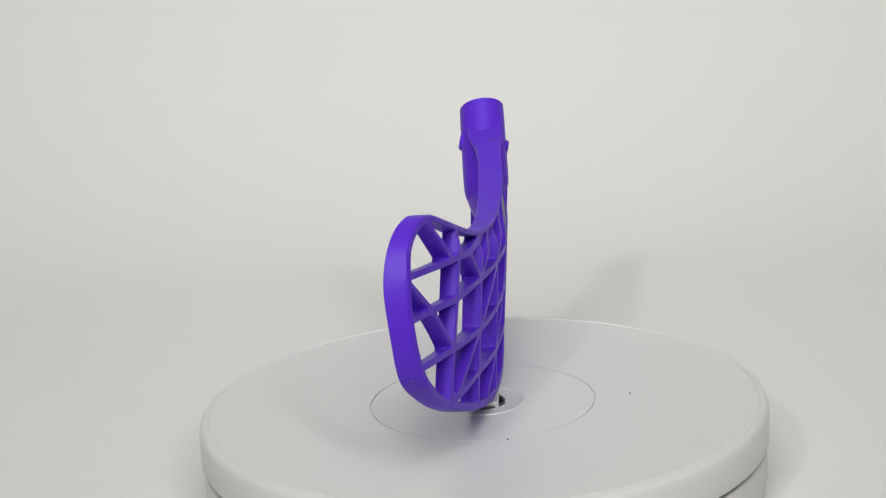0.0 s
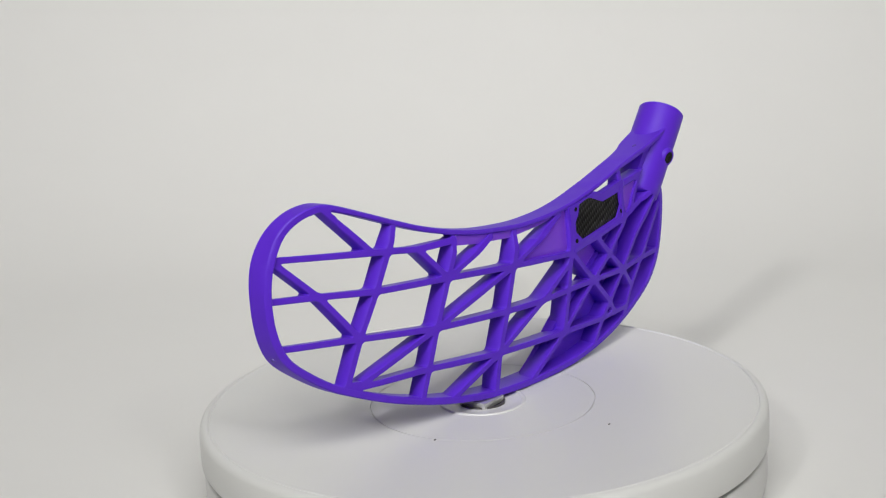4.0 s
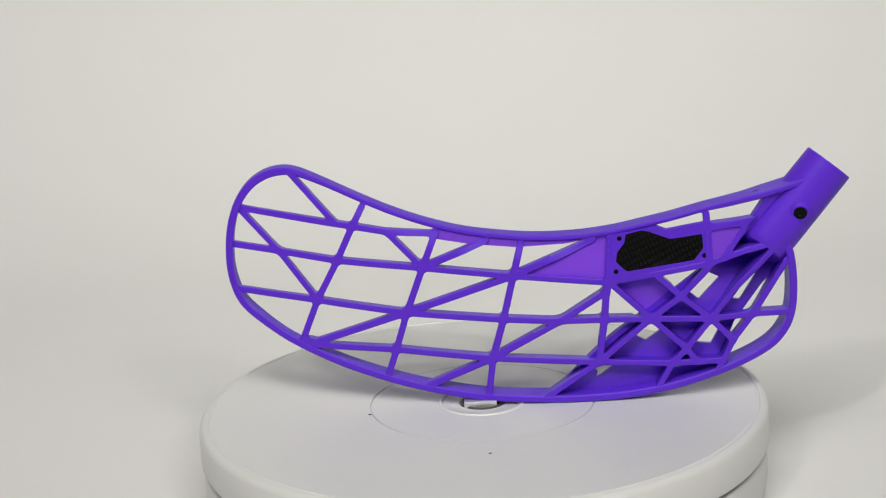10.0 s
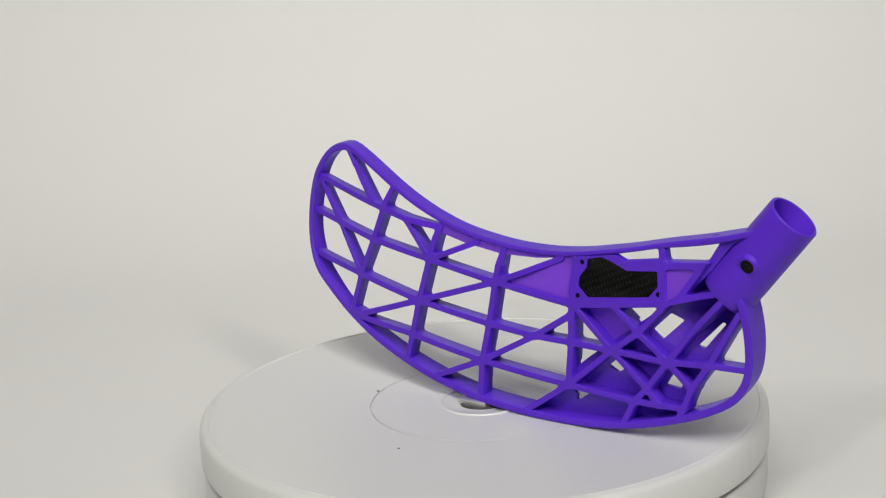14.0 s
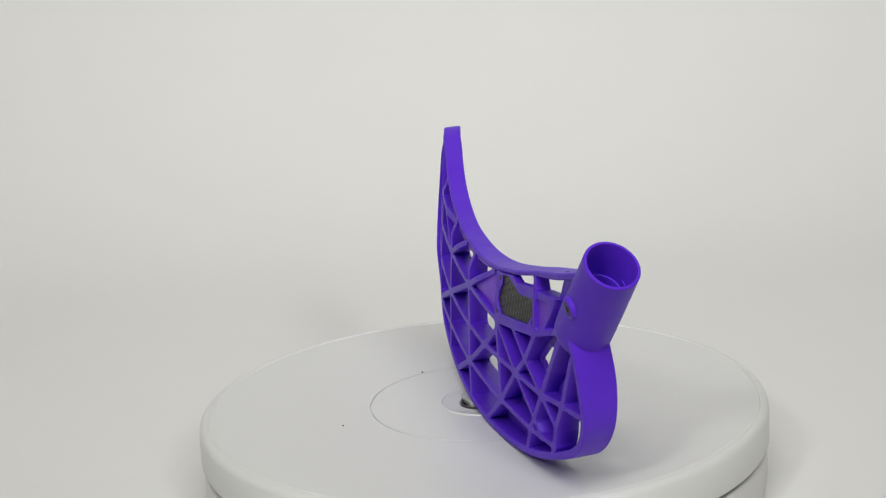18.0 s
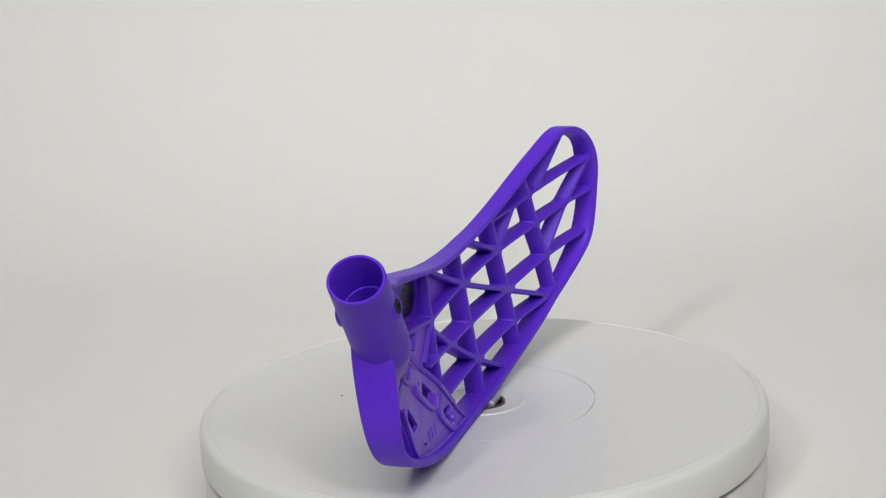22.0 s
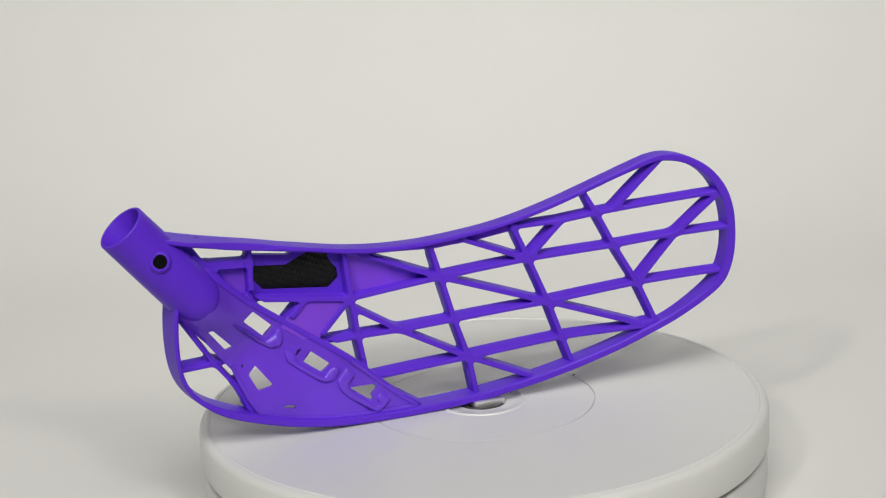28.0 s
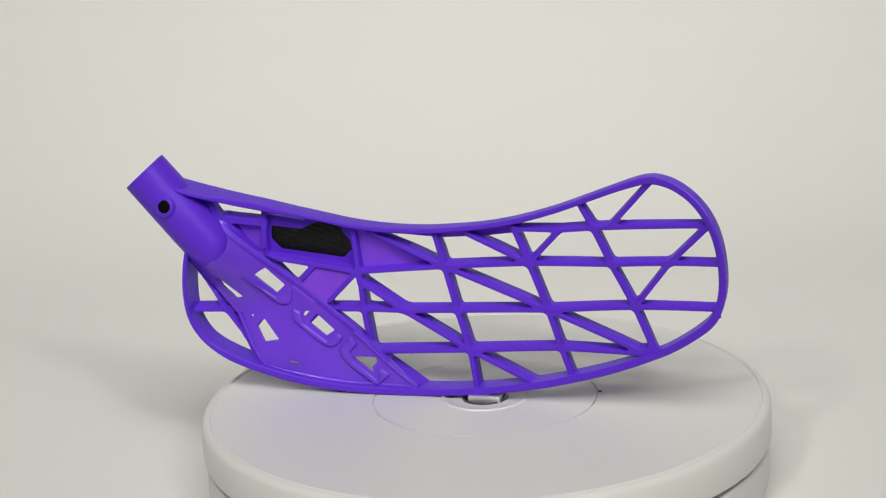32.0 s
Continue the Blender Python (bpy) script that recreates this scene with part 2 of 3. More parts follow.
UPPER_FRONT = (-1.4, -1.3, -1.5, -2.0, -1.0, -1.2, -1.8, -2.0)
UPPER_BACK = (6.9, 6.8, 8.0, 9.6, 10.2, 11.4, 14.0, 15.0)


def rim_depth(x, z):
    """Front and back faces of the rim, off the lattice's middle."""
    k = min(1, max(0, (x + 100) / 240))
    front, back = -1.9 - 3.0 * k, 5.3 + 3.6 * k
    belly = ease(55, 30, z) * ease(-90, -60, x) * ease(125, 95, x)
    front, back = front - 0.7 * belly, back + 0.9 * belly
    toe = ease(-75, -105, x)                 # the toe's end is broader
    front -= 1.6 * toe * ease(104, 88, z) * ease(26, 44, z)
    back += 0.7 * ease(70, 90, z) * ease(-70, -95, x) + 0.3 * toe + 1.0 * toe * ease(65, 45, z)
    if z <= 74 and x > 120:                  # the heel is broader below the socket
        back += 2.5 * ease(22, 56, z)
    if z > 72 and x > -85 and x < 133.4:     # the upper edge, which flares onto the socket
        on = ease(-85, -60, x)
        front += on * (float(np.interp(x, UPPER_X, UPPER_FRONT)) - front)
        back += on * (float(np.interp(x, UPPER_X, UPPER_BACK)) - back)
    return front, back


def rim_width(x, z):
    return RIM_WIDE - (1.0 * ease(-85, -60, x) + 0.6 * ease(40, 90, x) if z > 70 else 0)


def build_rim(blade):
    line = catmull(LOWER + TOE + UPPER, 4)
    rings = []
    for i, p in enumerate(line):
        a, b = line[max(0, i - 1)], line[min(len(line) - 1, i + 1)]
        t = (b - a).normalized()
        n = Vector((t.y, -t.x))          # to the inside
        f, bk = rim_depth(p.x, p.y)
        w, c = rim_width(p.x, p.y), min(0.55, (bk - f) / 3)
        ring = []
        g = w + (2.0 * ease(70, 115, p.x) * ease(140, 132, p.x) if p.y > 72 else 0)      # deeper at the back by the socket
        up, down, end, x = 0, w, 1.4 * ease(116, 134, p.x), p.x
        if p.y > 72:                         # the top face tilts where it runs onto the socket
            up, end = 1.3 * ease(98, 133, x), 1.9 * ease(98, 133, x)
            down = w + 2.2 * ease(88, 126, x)
        for u, v in ((up + c, f), (down - c, f), (down, f + c), ((down + g) / 2 + 0.06, (f + bk) / 2), (g, bk - c), (g - c, bk), (end + c, bk), (end, bk - c), ((up + end) / 2 - 0.1, (f + bk) / 2),
                     (up, f + c)):
            q = p + n * u
            if i == len(line) - 1:           # the end is cut along the socket's wall
                over = bow(q.x, q.y) + v + 2.7
                wall = math.sqrt(max(4.0, 11.1 ** 2 - over * over)) - 0.9
                q += t * ((by_socket(q.x, q.y)[1] - wall) / (0.769 * t.x - 0.639 * t.y))
            ring.append(on_blade(q.x, q.y, v))
        rings.append(ring)
    part("rim", loft(rings), PURPLE, blade, "smooth rounded purple outer rim")


NODES = {
    "t1": (-105.0, 89.3), "t2": (-108.8, 72.8), "t3": (-107.4, 52.6), "d1": (-87.2, 70.6),
    "a0": (-48.6, 91.5), "a1": (-53.4, 82.8), "a2": (-61.0, 67.2), "a3": (-71.0, 49.0), "a4": (-80.2, 27.2),
    "f0": (-80.3, 105.9), "f1": (-61.0, 83.9), "g1": (-38.5, 80.6), "gs": (-37.4, 79.5), "fs": (-62.0, 85.1), "q": (-75.5, 28.4),
    "b0": (-17.2, 79.7), "b1": (-23.4, 64.5), "b2": (-31.4, 43.9), "b3": (-36.9, 27.0), "b4": (-41.9, 12.6),
    "c0": (19.9, 75.2), "c1": (16.0, 60.6), "c2": (11.0, 40.8), "c3": (5.6, 22.8), "c4": (2.8, 3.6),
    "r11": (5.0, 76.4), "r10": (51.0, 75.6), "r13": (-25.8, 8.9), "r8": (26.0, 2.2), "ms": (36.0, 39.5), "m": (34.0, 39.5),
    "e0": (58.3, 77.0), "e1": (56.7, 56.6), "eb": (56.0, 52.3), "e2": (54.9, 39.5), "e3": (52.0, 19.8),
}
HEEL_NODES = {
    "w4": (59.6, 54.3), "h1": (75.0, 39.0), "h2": (101.2, 37.5), "h3": (90.4, 24.1), "j": (88.2, 48.6), "k": (119.6, 38.5), "kr": (137.0, 38.3),
    "p1": (100.0, 60.8), "p2": (100.6, 63.0), "p3": (100.2, 78.8), "p4": (99.8, 85.0), "s5": (78.6, 57.9), "e6": (110.8, 26.7),
    "r6": (77.0, 4.8), "n6": (84.1, 17.6), "u6": (111.6, 50.8), "v6": (128.6, 68.6), "r7": (102.6, 10.3), "v7": (134.3, 62.5),
    "n4": (95.0, 17.6), "e7": (106.6, 17.4), "y1": (107.6, 65.8), "x1": (118.2, 80.4), "x2": (125.0, 70.3), "bar": (124.6, 81.0),
}
NODES.update(HEEL_NODES)
ACROSS = "t1-a1-g1-b0 t2-d1-a2-b1-c1-e1 t3-a3-b2-c2-m-e2-h1-h2-k-kr q-b3-c3-e3-n6-n4-e7"
UPRIGHT = "a0-a1-a2-a3-a4 b0-b1-b2-b3-b4 c0-c1-c2-c3-c4 e0-e1-eb-e2-e3 p2-p3-p4"
SLANT = "t1-d1-a3 f0-fs gs-b1 q-b2-c1-r10 b1-r11 r13-c3-ms-eb r8-e3-h1-j-p1 w4-h1-h3-n4 s5-j-h2-e6 r6-n6-h3-h2-u6-v6 r7-e7-e6-k-v7 p2-x2 y1-x1 e1-p2"


DROP, LEAN = 1.2, 0.22   # the lattice hangs below its drawn lines
GRID = 0.55
FILLET = 1.6


def rib_field(xs, zs):
    """Signed distance to the ribs at their front and back edges, and the nearest rib of each place."""
    X, Z = np.meshgrid(xs, zs, indexing="ij")
    fields, owner, best, links = [None, None], np.zeros(X.shape, int), np.full(X.shape, 1e9), []
    rim = catmull(LOWER + TOE + UPPER, 2)

    def to_line(a, b):
        d = b - a
        t = np.clip(((X - a[0]) * d[0] + (Z - a[1]) * d[1]) / (d @ d), 0, 1)
        return np.hypot(X - a[0] - t * d[0], Z - a[1] - t * d[1])

    def blend(k, v):
        if fields[k] is None:
            fields[k] = v
            return
        h = np.clip(FILLET - np.abs(fields[k] - v), 0, None)
        fields[k] = np.minimum(fields[k], v) - h * h / (4 * FILLET)

    edge = np.full(X.shape, 1e9)
    for a, b in zip(rim, rim[1:]):
        edge = np.minimum(edge, to_line(np.array(a), np.array(b)))
    for lines, front, back in ((ACROSS, ROW_W[0], ROW_W[1]), (UPRIGHT, 2.9, 2.2), (SLANT, 2.6, 2.0), ("a4-q", 5.5, 5.5), ("p3-bar", 3.3, 3.3)):
        for chain in lines.split():
            names = chain.split("-")
            d = np.full(X.shape, 1e9)
            for a, b in zip(names, names[1:]):
                dd = to_line(np.array(NODES[a]) - (0, DROP), np.array(NODES[b]) - (0, DROP))
                links.append((a, b))
                near = dd < best
                owner[near], best[near] = len(links) - 1, dd[near]
                d = np.minimum(d, dd)
            blend(0, d - front / 2)
            blend(1, d - back / 2)
    for k in (0, 1):
        blend(k, edge - 2.3 + np.where(Z > 78, np.clip((X - 98) * 0.4, 0, 6), 0))
    away = np.zeros(X.shape, bool)
    for p, q in zip(rim, rim[1:] + rim[:1]):
        if p[1] != q[1]:
            away ^= ((p[1] > Z) != (q[1] > Z)) & (X < (q[0] - p[0]) * (Z - p[1]) / (q[1] - p[1]) + p[0])
    cut = np.where(away, 1.2 - edge, 5.0)
    return np.maximum(fields[0], cut), np.maximum(fields[1], cut), owner, links


def upper_edge(x):
    """Height of the blade's upper edge."""
    return float(np.interp(x, [p[0] for p in UPPER], [p[1] for p in UPPER]))


def tuck(x, z):
    """The panel beside the socket leans back under the upper edge."""
    return 2.4 * ease(36, 58, x) * ease(58, 76, z)


def rib_faces(x, z):
    front, back = rim_depth(min(x, 110), 0)[0] + 0.2 + tuck(x, z), 4.6
    up = ease(75, 76.5, z) * ease(101.8, 103.4, x)     # the bar beside the socket lies further back
    front += up * (-2.0 - front)
    back += 0.8 * up
    if x > -75:                              # ribs slope down to the upper edge
        rise = ease(12, 2, upper_edge(x) - z)
        front += rise * max(0, rim_depth(min(x, 118), 80)[0] + 0.3 - front)
    if x > 27 and z < 80 and up < 0.5 and inside((x, z), PLATE_WIDE):   # ribs end inside the heel plate
        back = 4.2 + swell(x, z)
    s, off = by_socket(x, z)
    near = ease(12.5, 10, off) * ease(43, 40, s)     # ribs sink into the socket
    if near > 0:
        skin = -2.9 - math.sqrt(max(0, 11 ** 2 - off * off)) + 0.8 - bow(x, z)
        front += near * max(0, skin - front)
        back = max(back, front + 1.5)
    meet = ease(66, 44, s) * ease(12, 7, off)        # ribs rise to the socket's end
    if meet > 0 and s > 40:
        skin = -2.7 - math.sqrt(max(0, 10.9 ** 2 - off * off)) - bow(x, z)
        front += meet * min(0, skin - front)
    return front, back


def build_ribs(blade):
    """The lattice, cut from the joined field along the ribs, so that every joint has its fillet."""
    xs, zs = np.arange(-113, 141, GRID), np.arange(-1, 109, GRID)
    F, B, owner, links = rib_field(xs, zs)
    M = (F + B) / 2
    gx, gz = np.gradient(M, GRID)
    X, Z = np.meshgrid(xs, zs, indexing="ij")
    spots, cells = {}, {}

    def corner(i, j):
        return ("c", i, j)

    def cross(i0, j0, i1, j1):
        return ("e", i0, j0, i1, j1) if (i0, j0) < (i1, j1) else ("e", i1, j1, i0, j0)

    live = (M[:-1, :-1] < 0) | (M[1:, :-1] < 0) | (M[:-1, 1:] < 0) | (M[1:, 1:] < 0)
    for i, j in zip(*np.nonzero(live)):
        ring = [(i, j), (i + 1, j), (i + 1, j + 1), (i, j + 1)]
        poly = []
        for a, b in zip(ring, ring[1:] + ring[:1]):
            if M[a] < 0:
                poly.append(corner(*a))
            if (M[a] < 0) != (M[b] < 0):
                poly.append(cross(*a, *b))
        if len(poly) > 2:
            cells.setdefault(owner[i, j], []).append(poly)

    def place(key):
        """Front cap, front edge, back edge and back cap of one corner."""
        if key in spots:
            return spots[key]
        c0 = 0.28
        if key[0] == "c":
            a = key[1:3]
            x, z, m, fr, ba, n = xs[a[0]], zs[a[1]], M[a], F[a], B[a], Vector((gx[a], gz[a]))
        else:
            a, c = key[1:3], key[3:5]
            t = M[a] / (M[a] - M[c])
            x, z, m, fr, ba = (g[a] + (g[c] - g[a]) * t for g in (X, Z, M, F, B))
            n = Vector((gx[a] + (gx[c] - gx[a]) * t, gz[a] + (gz[c] - gz[a]) * t))
        n = n.normalized() if n.length > 1e-6 else Vector((0, 1))
        p = Vector((x, z))
        f, b = rib_faces(x, z)
        if key[0] == "c":                      # keep inner corners inside the drawn-in caps
            pf, pb = (p - n * min(0.8, max(0, d + c0 + 0.04)) for d in (fr, ba))
            got = (on_blade(pf.x, pf.y + LEAN, f), on_blade(pb.x, pb.y - LEAN, b))
        else:
            pf, pb = p - n * max(-0.7, min(0.7, fr)) + Vector((0, LEAN)), p - n * max(-0.7, min(0.7, ba)) - Vector((0, LEAN))
            got = tuple(on_blade(q.x, q.y, v) for q, v in ((pf - n * c0, f), (pf, f + c0), (pb, b - c0), (pb - n * c0, b)))
        spots[key] = got
        return got

    for k in sorted(cells):
        bm = bmesh.new()
        made = {}

        def vert(key, layer):
            if (key, layer) not in made:
                got = place(key)
                made[(key, layer)] = bm.verts.new(got[layer] if len(got) == 4 else got[0 if layer < 2 else 1])
            return made[(key, layer)]

        for poly in cells[k]:
            bm.faces.new([vert(q, 0) for q in poly])
            bm.faces.new([vert(q, 3) for q in reversed(poly)])
            for a, b in zip(poly, poly[1:] + poly[:1]):
                if a[0] == "e" and b[0] == "e":
                    for lay in (0, 1, 2):
                        bm.faces.new((vert(b, lay), vert(a, lay), vert(a, lay + 1), vert(b, lay + 1)))
        if len(bm.faces) < 40:
            bm.free()
            continue
        part("rib", bm, PURPLE, blade, angle=50)


def inside(p, loop):
    hit = False
    for (x0, y0), (x1, y1) in zip(loop, loop[1:] + loop[:1]):
        if (y0 > p[1]) != (y1 > p[1]) and p[0] < (x1 - x0) * (p[1] - y0) / (y1 - y0) + x0:
            hit = not hit
    return hit


def soften(loop, r=0.8):
    """Rounds the corners of a loop."""
    out = []
    m = len(loop)
    for i in range(m):
        a, b, c = Vector(loop[i - 1]), Vector(loop[i]), Vector(loop[(i + 1) % m])
        ra = min(r, (a - b).length * 0.4)
        rc = min(r, (c - b).length * 0.4)
        s, e = b + (a - b).normalized() * ra, b + (c - b).normalized() * rc
        for t in (0, 0.33, 0.67, 1):
            out.append(tuple(s * (1 - t) ** 2 + b * 2 * t * (1 - t) + e * t * t))
    return out


def sheet_bmesh(outer, holes, front, back, step=6.0, r=0.8, lift=None, bevel=0.0):
    """A plate that follows the blade's bow, with openings through it and, with bevel, a sloping edge round its back face."""
    from mathutils.geometry import delaunay_2d_cdt
    flat = soften(offset(outer, -bevel), r * 0.7) if bevel else []
    outer = soften(outer, r)
    holes = [soften(h, r) for h in holes]
    pts, edges = [], []
    for loop in [outer] + holes + ([flat] if bevel else []):
        k = len(pts)
        pts += loop
        edges += [(k + i, k + (i + 1) % len(loop)) for i in range(len(loop))]
    xs, zs = [p[0] for p in outer], [p[1] for p in outer]
    x = min(xs) + step / 2
    while x < max(xs):
        z = min(zs) + step / 2
        while z < max(zs):
            if inside((x, z), outer) and not any(inside((x, z), h) for h in holes):
                pts.append((x, z))
            z += step
        x += step
    v, e, f, *_ = delaunay_2d_cdt([Vector(p) for p in pts], edges, [], 0, 1e-4)
    bm = bmesh.new()
    up = [lift(p.x, p.y) if lift else 0 for p in v]
    lo = [bm.verts.new(on_blade(p.x, p.y, front + h)) for p, h in zip(v, up)]
    top = offset(flat, 0.05) if bevel else []
    hi = [bm.verts.new(on_blade(p.x, p.y, back + h - (0 if not bevel or inside(p, top) else bevel))) for p, h in zip(v, up)]
    use = {}
    for tri in f:
        c = sum((v[i] for i in tri), Vector((0, 0))) / len(tri)
        if inside(c, outer) and not any(inside(c, h) for h in holes):
            bm.faces.new([lo[i] for i in tri])
            bm.faces.new([hi[i] for i in reversed(tri)])
            for i, j in zip(tri, tri[1:] + tri[:1]):
                use[(i, j)] = 1
    for i, j in list(use):
        if (j, i) not in use:
            bm.faces.new((lo[j], lo[i], hi[i], hi[j]))
    bmesh.ops.delete(bm, geom=[w for w in bm.verts if not w.link_faces], context="VERTS")
    return bm


PAD = [(65.0, 76.6), (71.7, 78.2), (75.3, 77.3), (83.9, 73.7), (97.8, 75.2), (98.2, 68.8), (94.0, 63.9), (64.9, 60.3), (60.4, 64.6), (61.0, 68.8), (64.3, 72.8)]


def grown(loop, d):
    c = sum((Vector(p) for p in loop), Vector((0, 0))) / len(loop)
    return [tuple(Vector(p) + (Vector(p) - c).normalized() * d) for p in loop]


def tiny_disc(x, z, r):
    return [(x + r * math.cos(k * math.pi / 4), z + r * math.sin(k * math.pi / 4)) for k in range(8)]


def build_panels(blade):
    part("web_strip", sheet_bmesh([(-18, 80.4), (0, 78), (20, 75.6), (46, 75.6), (47, 74.2), (38, 72.9), (18, 71.9), (-2, 73.6), (-18, 76.2)], [], -0.3, 0.9), PURPLE_THIN_LIT, blade, "thin recessed purple web")
    spots = ((62.2, 74.9), (60.3, 60.6), (98.6, 65.8))
    panel = part("insert_panel", sheet_bmesh([(57.4, 76.6), (70, 78.4), (78.0, 79.9), (82.6, 77.8), (100.8, 80.6), (101.4, 62.4), (58.2, 55.6)], [PAD], -4.6, -1.4, 5.0, 0.6, tuck),
                 PURPLE, blade, "purple panel framing the black insert")
    part("grip_insert", sheet_bmesh(grown(PAD, 0.5), [], -4.0, -2.3, 4.0, 0.5, tuck), CARBON, blade, "black woven insert plate with a dotted weave")
    for x, z in spots:
        # No hole is cut; a black disc gives the hole's shade as colour.
        part("pin_hole_shade", sheet_bmesh(tiny_disc(x, z, 1.1), [], -4.64, -3.7, 4.0, 0.3, tuck), BLACK_RUBBER_AND_SHADE, panel, "small black disc, the shade of a pin hole")
    part("web_panel", sheet_bmesh([(16.5, 59.6), (50.0, 75.2), (58.0, 76), (56.7, 55.8)], [], -2.2, -0.6, 6.0, 0.8, tuck), PURPLE_THIN_LIT, blade, "thin recessed purple web")
    part("web_panel", sheet_bmesh([(58.8, 54.0), (78.6, 57.8), (88.8, 47.4), (75.0, 37.4)], [], 1.6, 3.2), PURPLE_THIN_LIT, blade, "thin recessed purple web")
    part("web_panel", sheet_bmesh([(99.6, 79.4), (119.5, 79.8), (108.5, 64.8), (99.6, 61.6)], [], -3.4, -1.6, 6.0, 0.8, tuck), PURPLE_THIN_LIT, blade, "thin recessed purple web")


PLATE = [(136.5, 62), (131, 71), (121.5, 79.2), (117.2, 77.6), (107.6, 64.9), (101.5, 63.8), (100.6, 61.0), (88, 51.4), (72, 39.4), (58, 28.8), (48.8, 20.8), (30.4, 3.2), (41, 2.4), (64, 3.4), (88.7, 7.0), (101.5, 11.2),
         (105.6, 18.1), (112.2, 32.6), (123.4, 47.5)]
WINDOWS = [[(105.8, 54.4), (100.7, 57.5), (92.1, 49.3), (96.4, 45.3)], [(80.9, 31.8), (77.4, 36.2), (68.7, 28.6), (73.1, 25.6)],
           [(84.2, 34.9), (82.5, 37.6), (80.3, 37.7), (83.0, 34.6)], [(122.4, 53.8), (120.4, 54.1), (111.3, 44.0), (114.6, 43.3)],
           [(105.7, 30.3), (102.2, 33.8), (95.0, 23.5), (102.0, 22.4)], [(92.2, 13.1), (90.7, 14.0), (86.2, 13.3), (86.3, 11.8)],
           [(61.5, 16.7), (49.7, 16.6), (49.1, 14.3), (51.7, 12.1), (50.9, 9.5), (52.6, 9.9)],
           [(108.8, 34.3), (108.0, 35.3), (106.8, 35.4), (107.4, 33.9)]]


def strip(line, wide, front, back, lift=None):
    """A narrow raised bead along a line on the plate."""
    rings = []
    pts = catmull(line, 5)
    for i, p in enumerate(pts):
        t = (pts[min(len(pts) - 1, i + 1)] - pts[max(0, i - 1)]).normalized()
        n = Vector((-t.y, t.x))
        ring = []
        for u, v in ((-wide / 2, front), (-wide / 2, back - 0.25), (-wide / 4, back), (wide / 4, back), (wide / 2, back - 0.25), (wide / 2, front)):
            q = p + n * u
            ring.append(on_blade(q.x, q.y, v + (lift(q.x, q.y) if lift and v > front else 0)))
        rings.append(ring)
    return loft(rings)


def build_marks(blade, plate):
    for x in (80.5, 76.0, 71.5):
        part("maker_mark", sheet_bmesh([(x + 1.7, 11.6), (x + 1.7, 16.2), (x - 1.7, 15.8), (x - 1.7, 14.4), (x + 0.2, 14.2), (x + 0.2, 11.4)], [], 5.0, 5.5, 4.0, 0.2), HEEL_LIT_PURPLE, plate,
             "embossed plain mark")
    for x, z, y, wide, high in ((-107.6, 47.5, 1.6, 1.2, 0.9), (121.6, 91.7, 4.0, 1.5, 0.4)):
        bm = bmesh.new()
        bmesh.ops.create_icosphere(bm, subdivisions=2, radius=1.0)
        for v in bm.verts:
            v.co = on_blade(x + v.co.x * wide, z + v.co.z * high + v.co.x * wide * (0.26 if x > 0 else 0), y + v.co.y)
        part("gate_mark", bm, PURPLE_GLOSS, blade, "small glossy moulding mark")


def press(z):
    """The plate lies deeper towards its top."""
    return -2.6 * ease(20, 50, z)


def lowered(loop):
    return [(x, z + 0.38 * press(z)) for x, z in loop]


def swell(x, z):
    """The plate rises to meet the end of the socket."""
    s, off = by_socket(x, z)
    return (12.4 - 0.5 * max(0, 46 - s)) * ease(80, 46, s) * math.exp(-(off / 12.0) ** 2) + press(z)


COLLARS = ([(111.1, 55.3), (100.8, 44.6), (94.7, 40.3), (90.2, 40.4), (88.6, 42.6), (88.7, 47.7), (90.7, 48.3), (91.8, 46.1), (96.2, 43.9), (108.8, 54.1)],
           [(88.9, 38.8), (88.3, 33.1), (76.3, 23.3), (72.2, 20.9), (68.2, 21.4), (64.4, 26.0), (67.7, 27.7), (72.3, 23.7), (83.4, 32.0), (84.5, 37.2)],
           [(61.6, 26.5), (67.0, 20.5), (65.5, 16.0), (61.5, 11.9), (49.6, 3.0), (42.9, 9.0), (47.7, 12.2), (49.9, 9.7), (48.2, 8.1), (49.6, 6.4), (60.1, 14.8), (61.8, 18.8), (58.1, 22.4)])


def offset(loop, d):
    """The loop moved outwards along its edges' normals."""
    area = sum(a[0] * b[1] - b[0] * a[1] for a, b in zip(loop, loop[1:] + loop[:1]))
    out, m = [], len(loop)
    for i in range(m):
        a, b, c = Vector(loop[i - 1]), Vector(loop[i]), Vector(loop[(i + 1) % m])
        u, v = (b - a).normalized(), (c - b).normalized()
        n = Vector((u.y + v.y, -u.x - v.x)) * (1 if area > 0 else -1)
        n = n / max(0.6, n.length_squared / 2) if n.length > 1e-6 else Vector((0, 0))
        out.append(tuple(b + n * d))
    return out


PLATE_WIDE = offset(PLATE, 2.2)


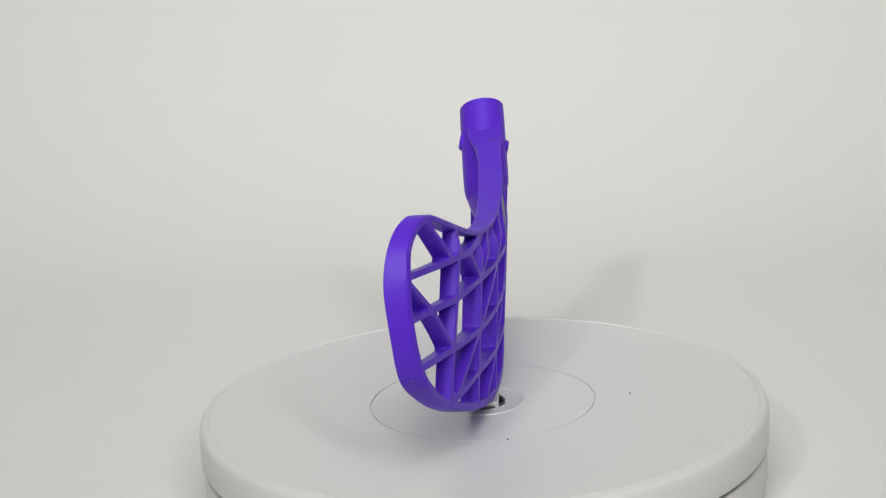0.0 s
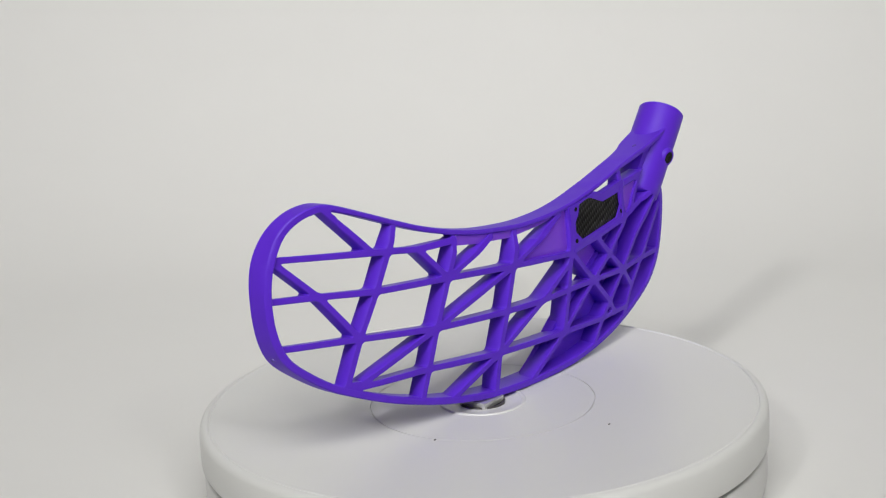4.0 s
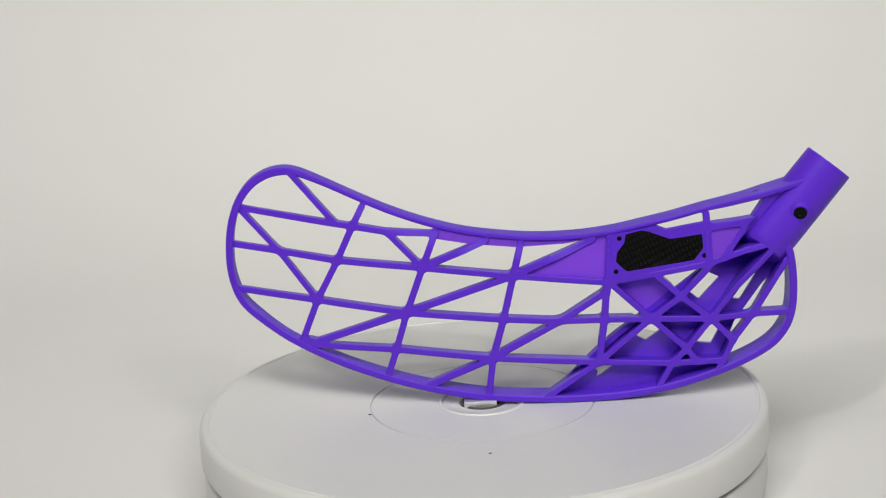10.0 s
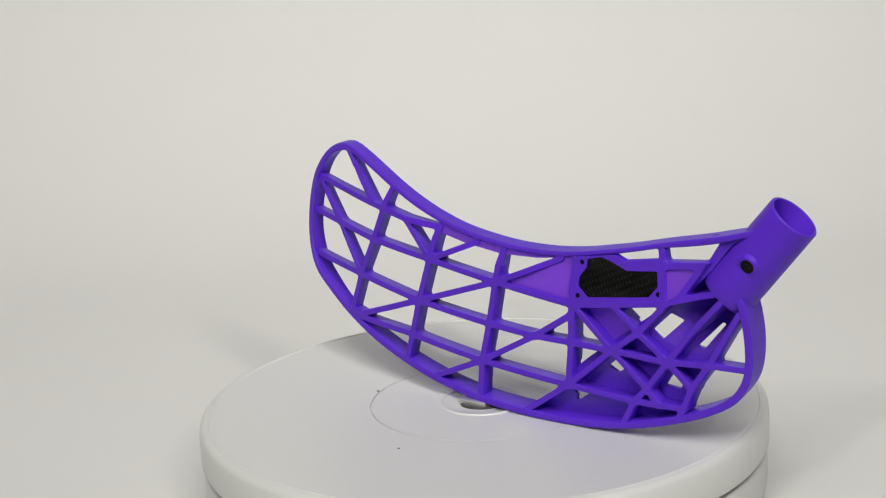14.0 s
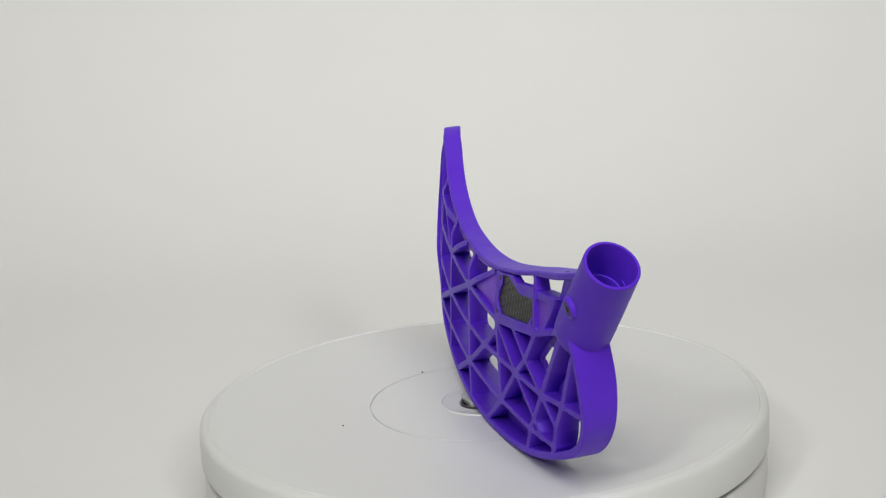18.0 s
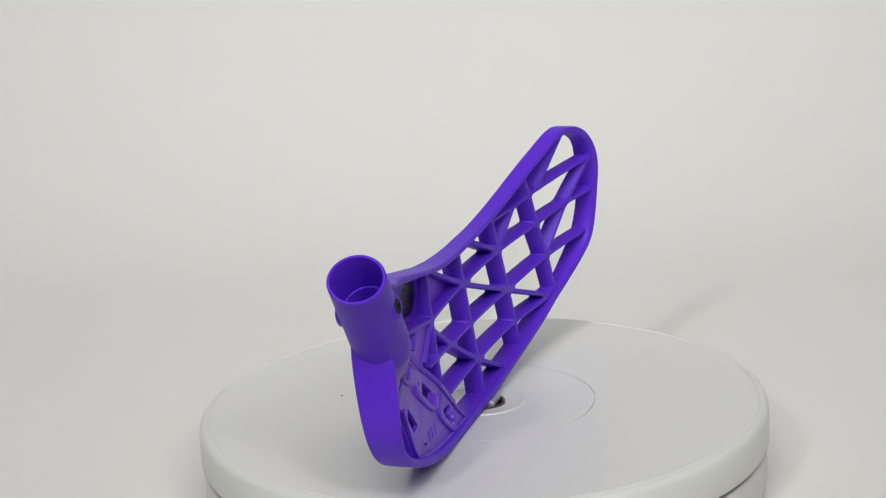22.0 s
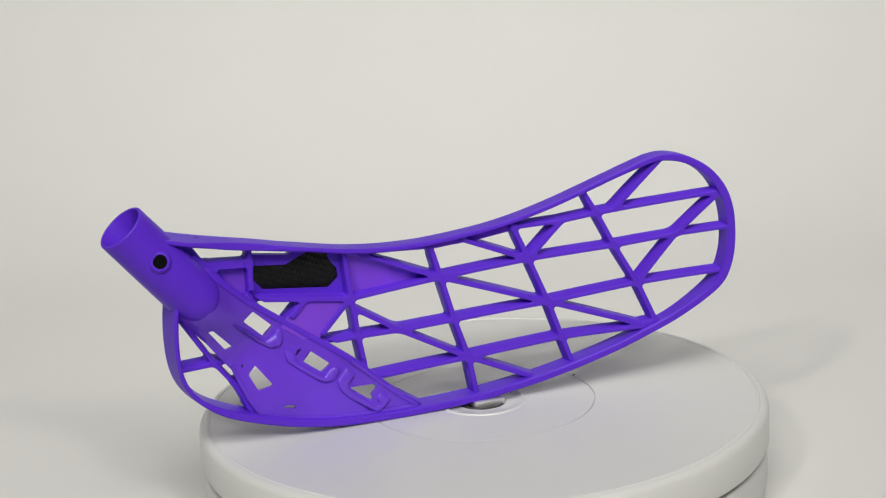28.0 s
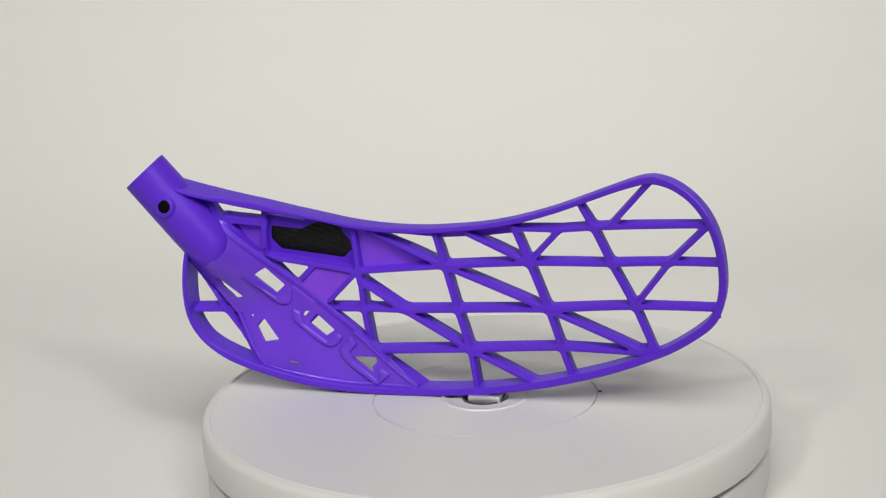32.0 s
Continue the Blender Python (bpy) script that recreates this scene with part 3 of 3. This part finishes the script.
def build_heel_plate(blade):
    plate = part("heel_plate", sheet_bmesh(PLATE, [lowered(w) for w in WINDOWS], 3.5, 5.2, 3.2, 0.7, swell), HEEL_LIT_PURPLE, blade, "smooth glossy purple heel plate with cut-outs", 50)
    for shape in COLLARS:
        part("collar", sheet_bmesh(lowered(shape), [], 4.0, 6.5, 3.2, 1.3, swell, 0.6), HEEL_LIT_PURPLE, plate, "raised smooth collar round a cut-out", 60)
    for line in ([(113, 36), (106.6, 19.6), (101.6, 11.6)], [(101.6, 11.4), (87.4, 8.0), (63.8, 4.6), (31, 3.6)], [(31, 3.8), (40, 10.6), (59.4, 28.2)]):
        part("bead", strip(line, 1.5, 4.0, 6.1), HEEL_LIT_PURPLE, plate)
    part("edge_rib", strip(lowered([(44, 14.6), (58, 28.0), (72, 39.2), (88, 51.2), (100.6, 60.8), (109, 68.4), (119, 78.0)]), 2.4, 0.5, 6.0, swell), PURPLE, plate, "straight purple rib along the plate's edge")
    build_marks(blade, plate)


def build_socket(blade):
    side = Vector((0, 1, 0))
    up = AXIS.cross(side).normalized()

    def ring(s, r, cant=0.0, n=40):
        """cant: how much deeper the ring lies at the back than at the front."""
        out = []
        for k in range(n):
            a = 2 * math.pi * k / n
            out.append((AXIS_TOP + AXIS * (s + cant * math.sin(a)) + up * r * math.cos(a) + side * r * math.sin(a)) * MM)
        return out

    rings = [ring(40.4, 0.6), ring(40.2, 7.8), ring(18, 8.5), ring(17.6, 8.6), ring(17.5, 9.2), ring(0.1, 9.55, 1.0), ring(-0.6, 9.9, 1.0), ring(-0.6, 10.7, 1.0), ring(-0.2, 11.05, 1.0)]
    rings += [ring(s, r) for s, r in ((10, 11.15), (24, 11.25), (34, 11.3))]
    rings += [ring(41, 11.2, 1.0), ring(44.5, 11.0, 2.0), ring(46.5, 10.4, 3.0), ring(47.6, 9.4, 3.8), ring(48.2, 8.0, 4.3), ring(48.6, 6.0, 4.6)]
    part("socket", loft(rings), PURPLE, blade, "purple tubular shaft socket with an open end", angle=36)
    gusset = [(136.0, 93.6), (131.0, 93.0), (127.2, 92.4), (119.4, 80.6), (115.5, 76.0), (120.3, 76.6), (129.8, 88.3)]
    part("gusset", sheet_bmesh(gusset, [], 0.4, 5.4, 3.0, 0.6), PURPLE, blade, "flat purple web joining socket and rim")
    c = Vector((140.5, -2.5, 85.35))
    way = Vector((1.9, 25.6, 5.5)).normalized()
    for sign in (-1, 1):
        m = Matrix.Translation(c * MM) @ (way * sign).to_track_quat("Z", "Y").to_matrix().to_4x4()
        bm = lathe([(0, 10.2), (4.9, 10.2), (4.5, 11.4), (4.1, 12.0), (3.7, 12.2), (3.1, 12.2), (2.95, 12.05), (2.95, 10.5), (0, 10.5)], 40)
        bmesh.ops.transform(bm, matrix=m, verts=bm.verts)
        boss = part("screw_boss", bm, PURPLE, blade, "raised round purple screw boss")
        bm = lathe([(0, 10.55), (2.93, 10.55), (2.93, 12.1), (2.7, 12.25), (1.2, 12.2), (1.0, 11.95), (0, 11.95)], 32)
        bmesh.ops.transform(bm, matrix=m, verts=bm.verts)
        part("screw_plug", bm, BLACK_RUBBER_AND_SHADE, boss, "black round screw plug")


def build_blade():
    blade = new("stick_blade")
    tagged(blade, "purple plastic floorball stick blade with open lattice ribs", "stick blade")
    build_rim(blade)
    build_ribs(blade)
    build_panels(blade)
    build_heel_plate(blade)
    build_socket(blade)
    return blade


plate, clip = build_turntable()
blade = build_blade()


# ---- what turns ----
def motions():
    rows = [(t, pose(0, 0, 0, 0, 0, -TURN_RATE * (t - 10))) for t in range(0, 33, 2)]
    for thing in (plate, clip, blade):
        walk(thing, rows)


motions()
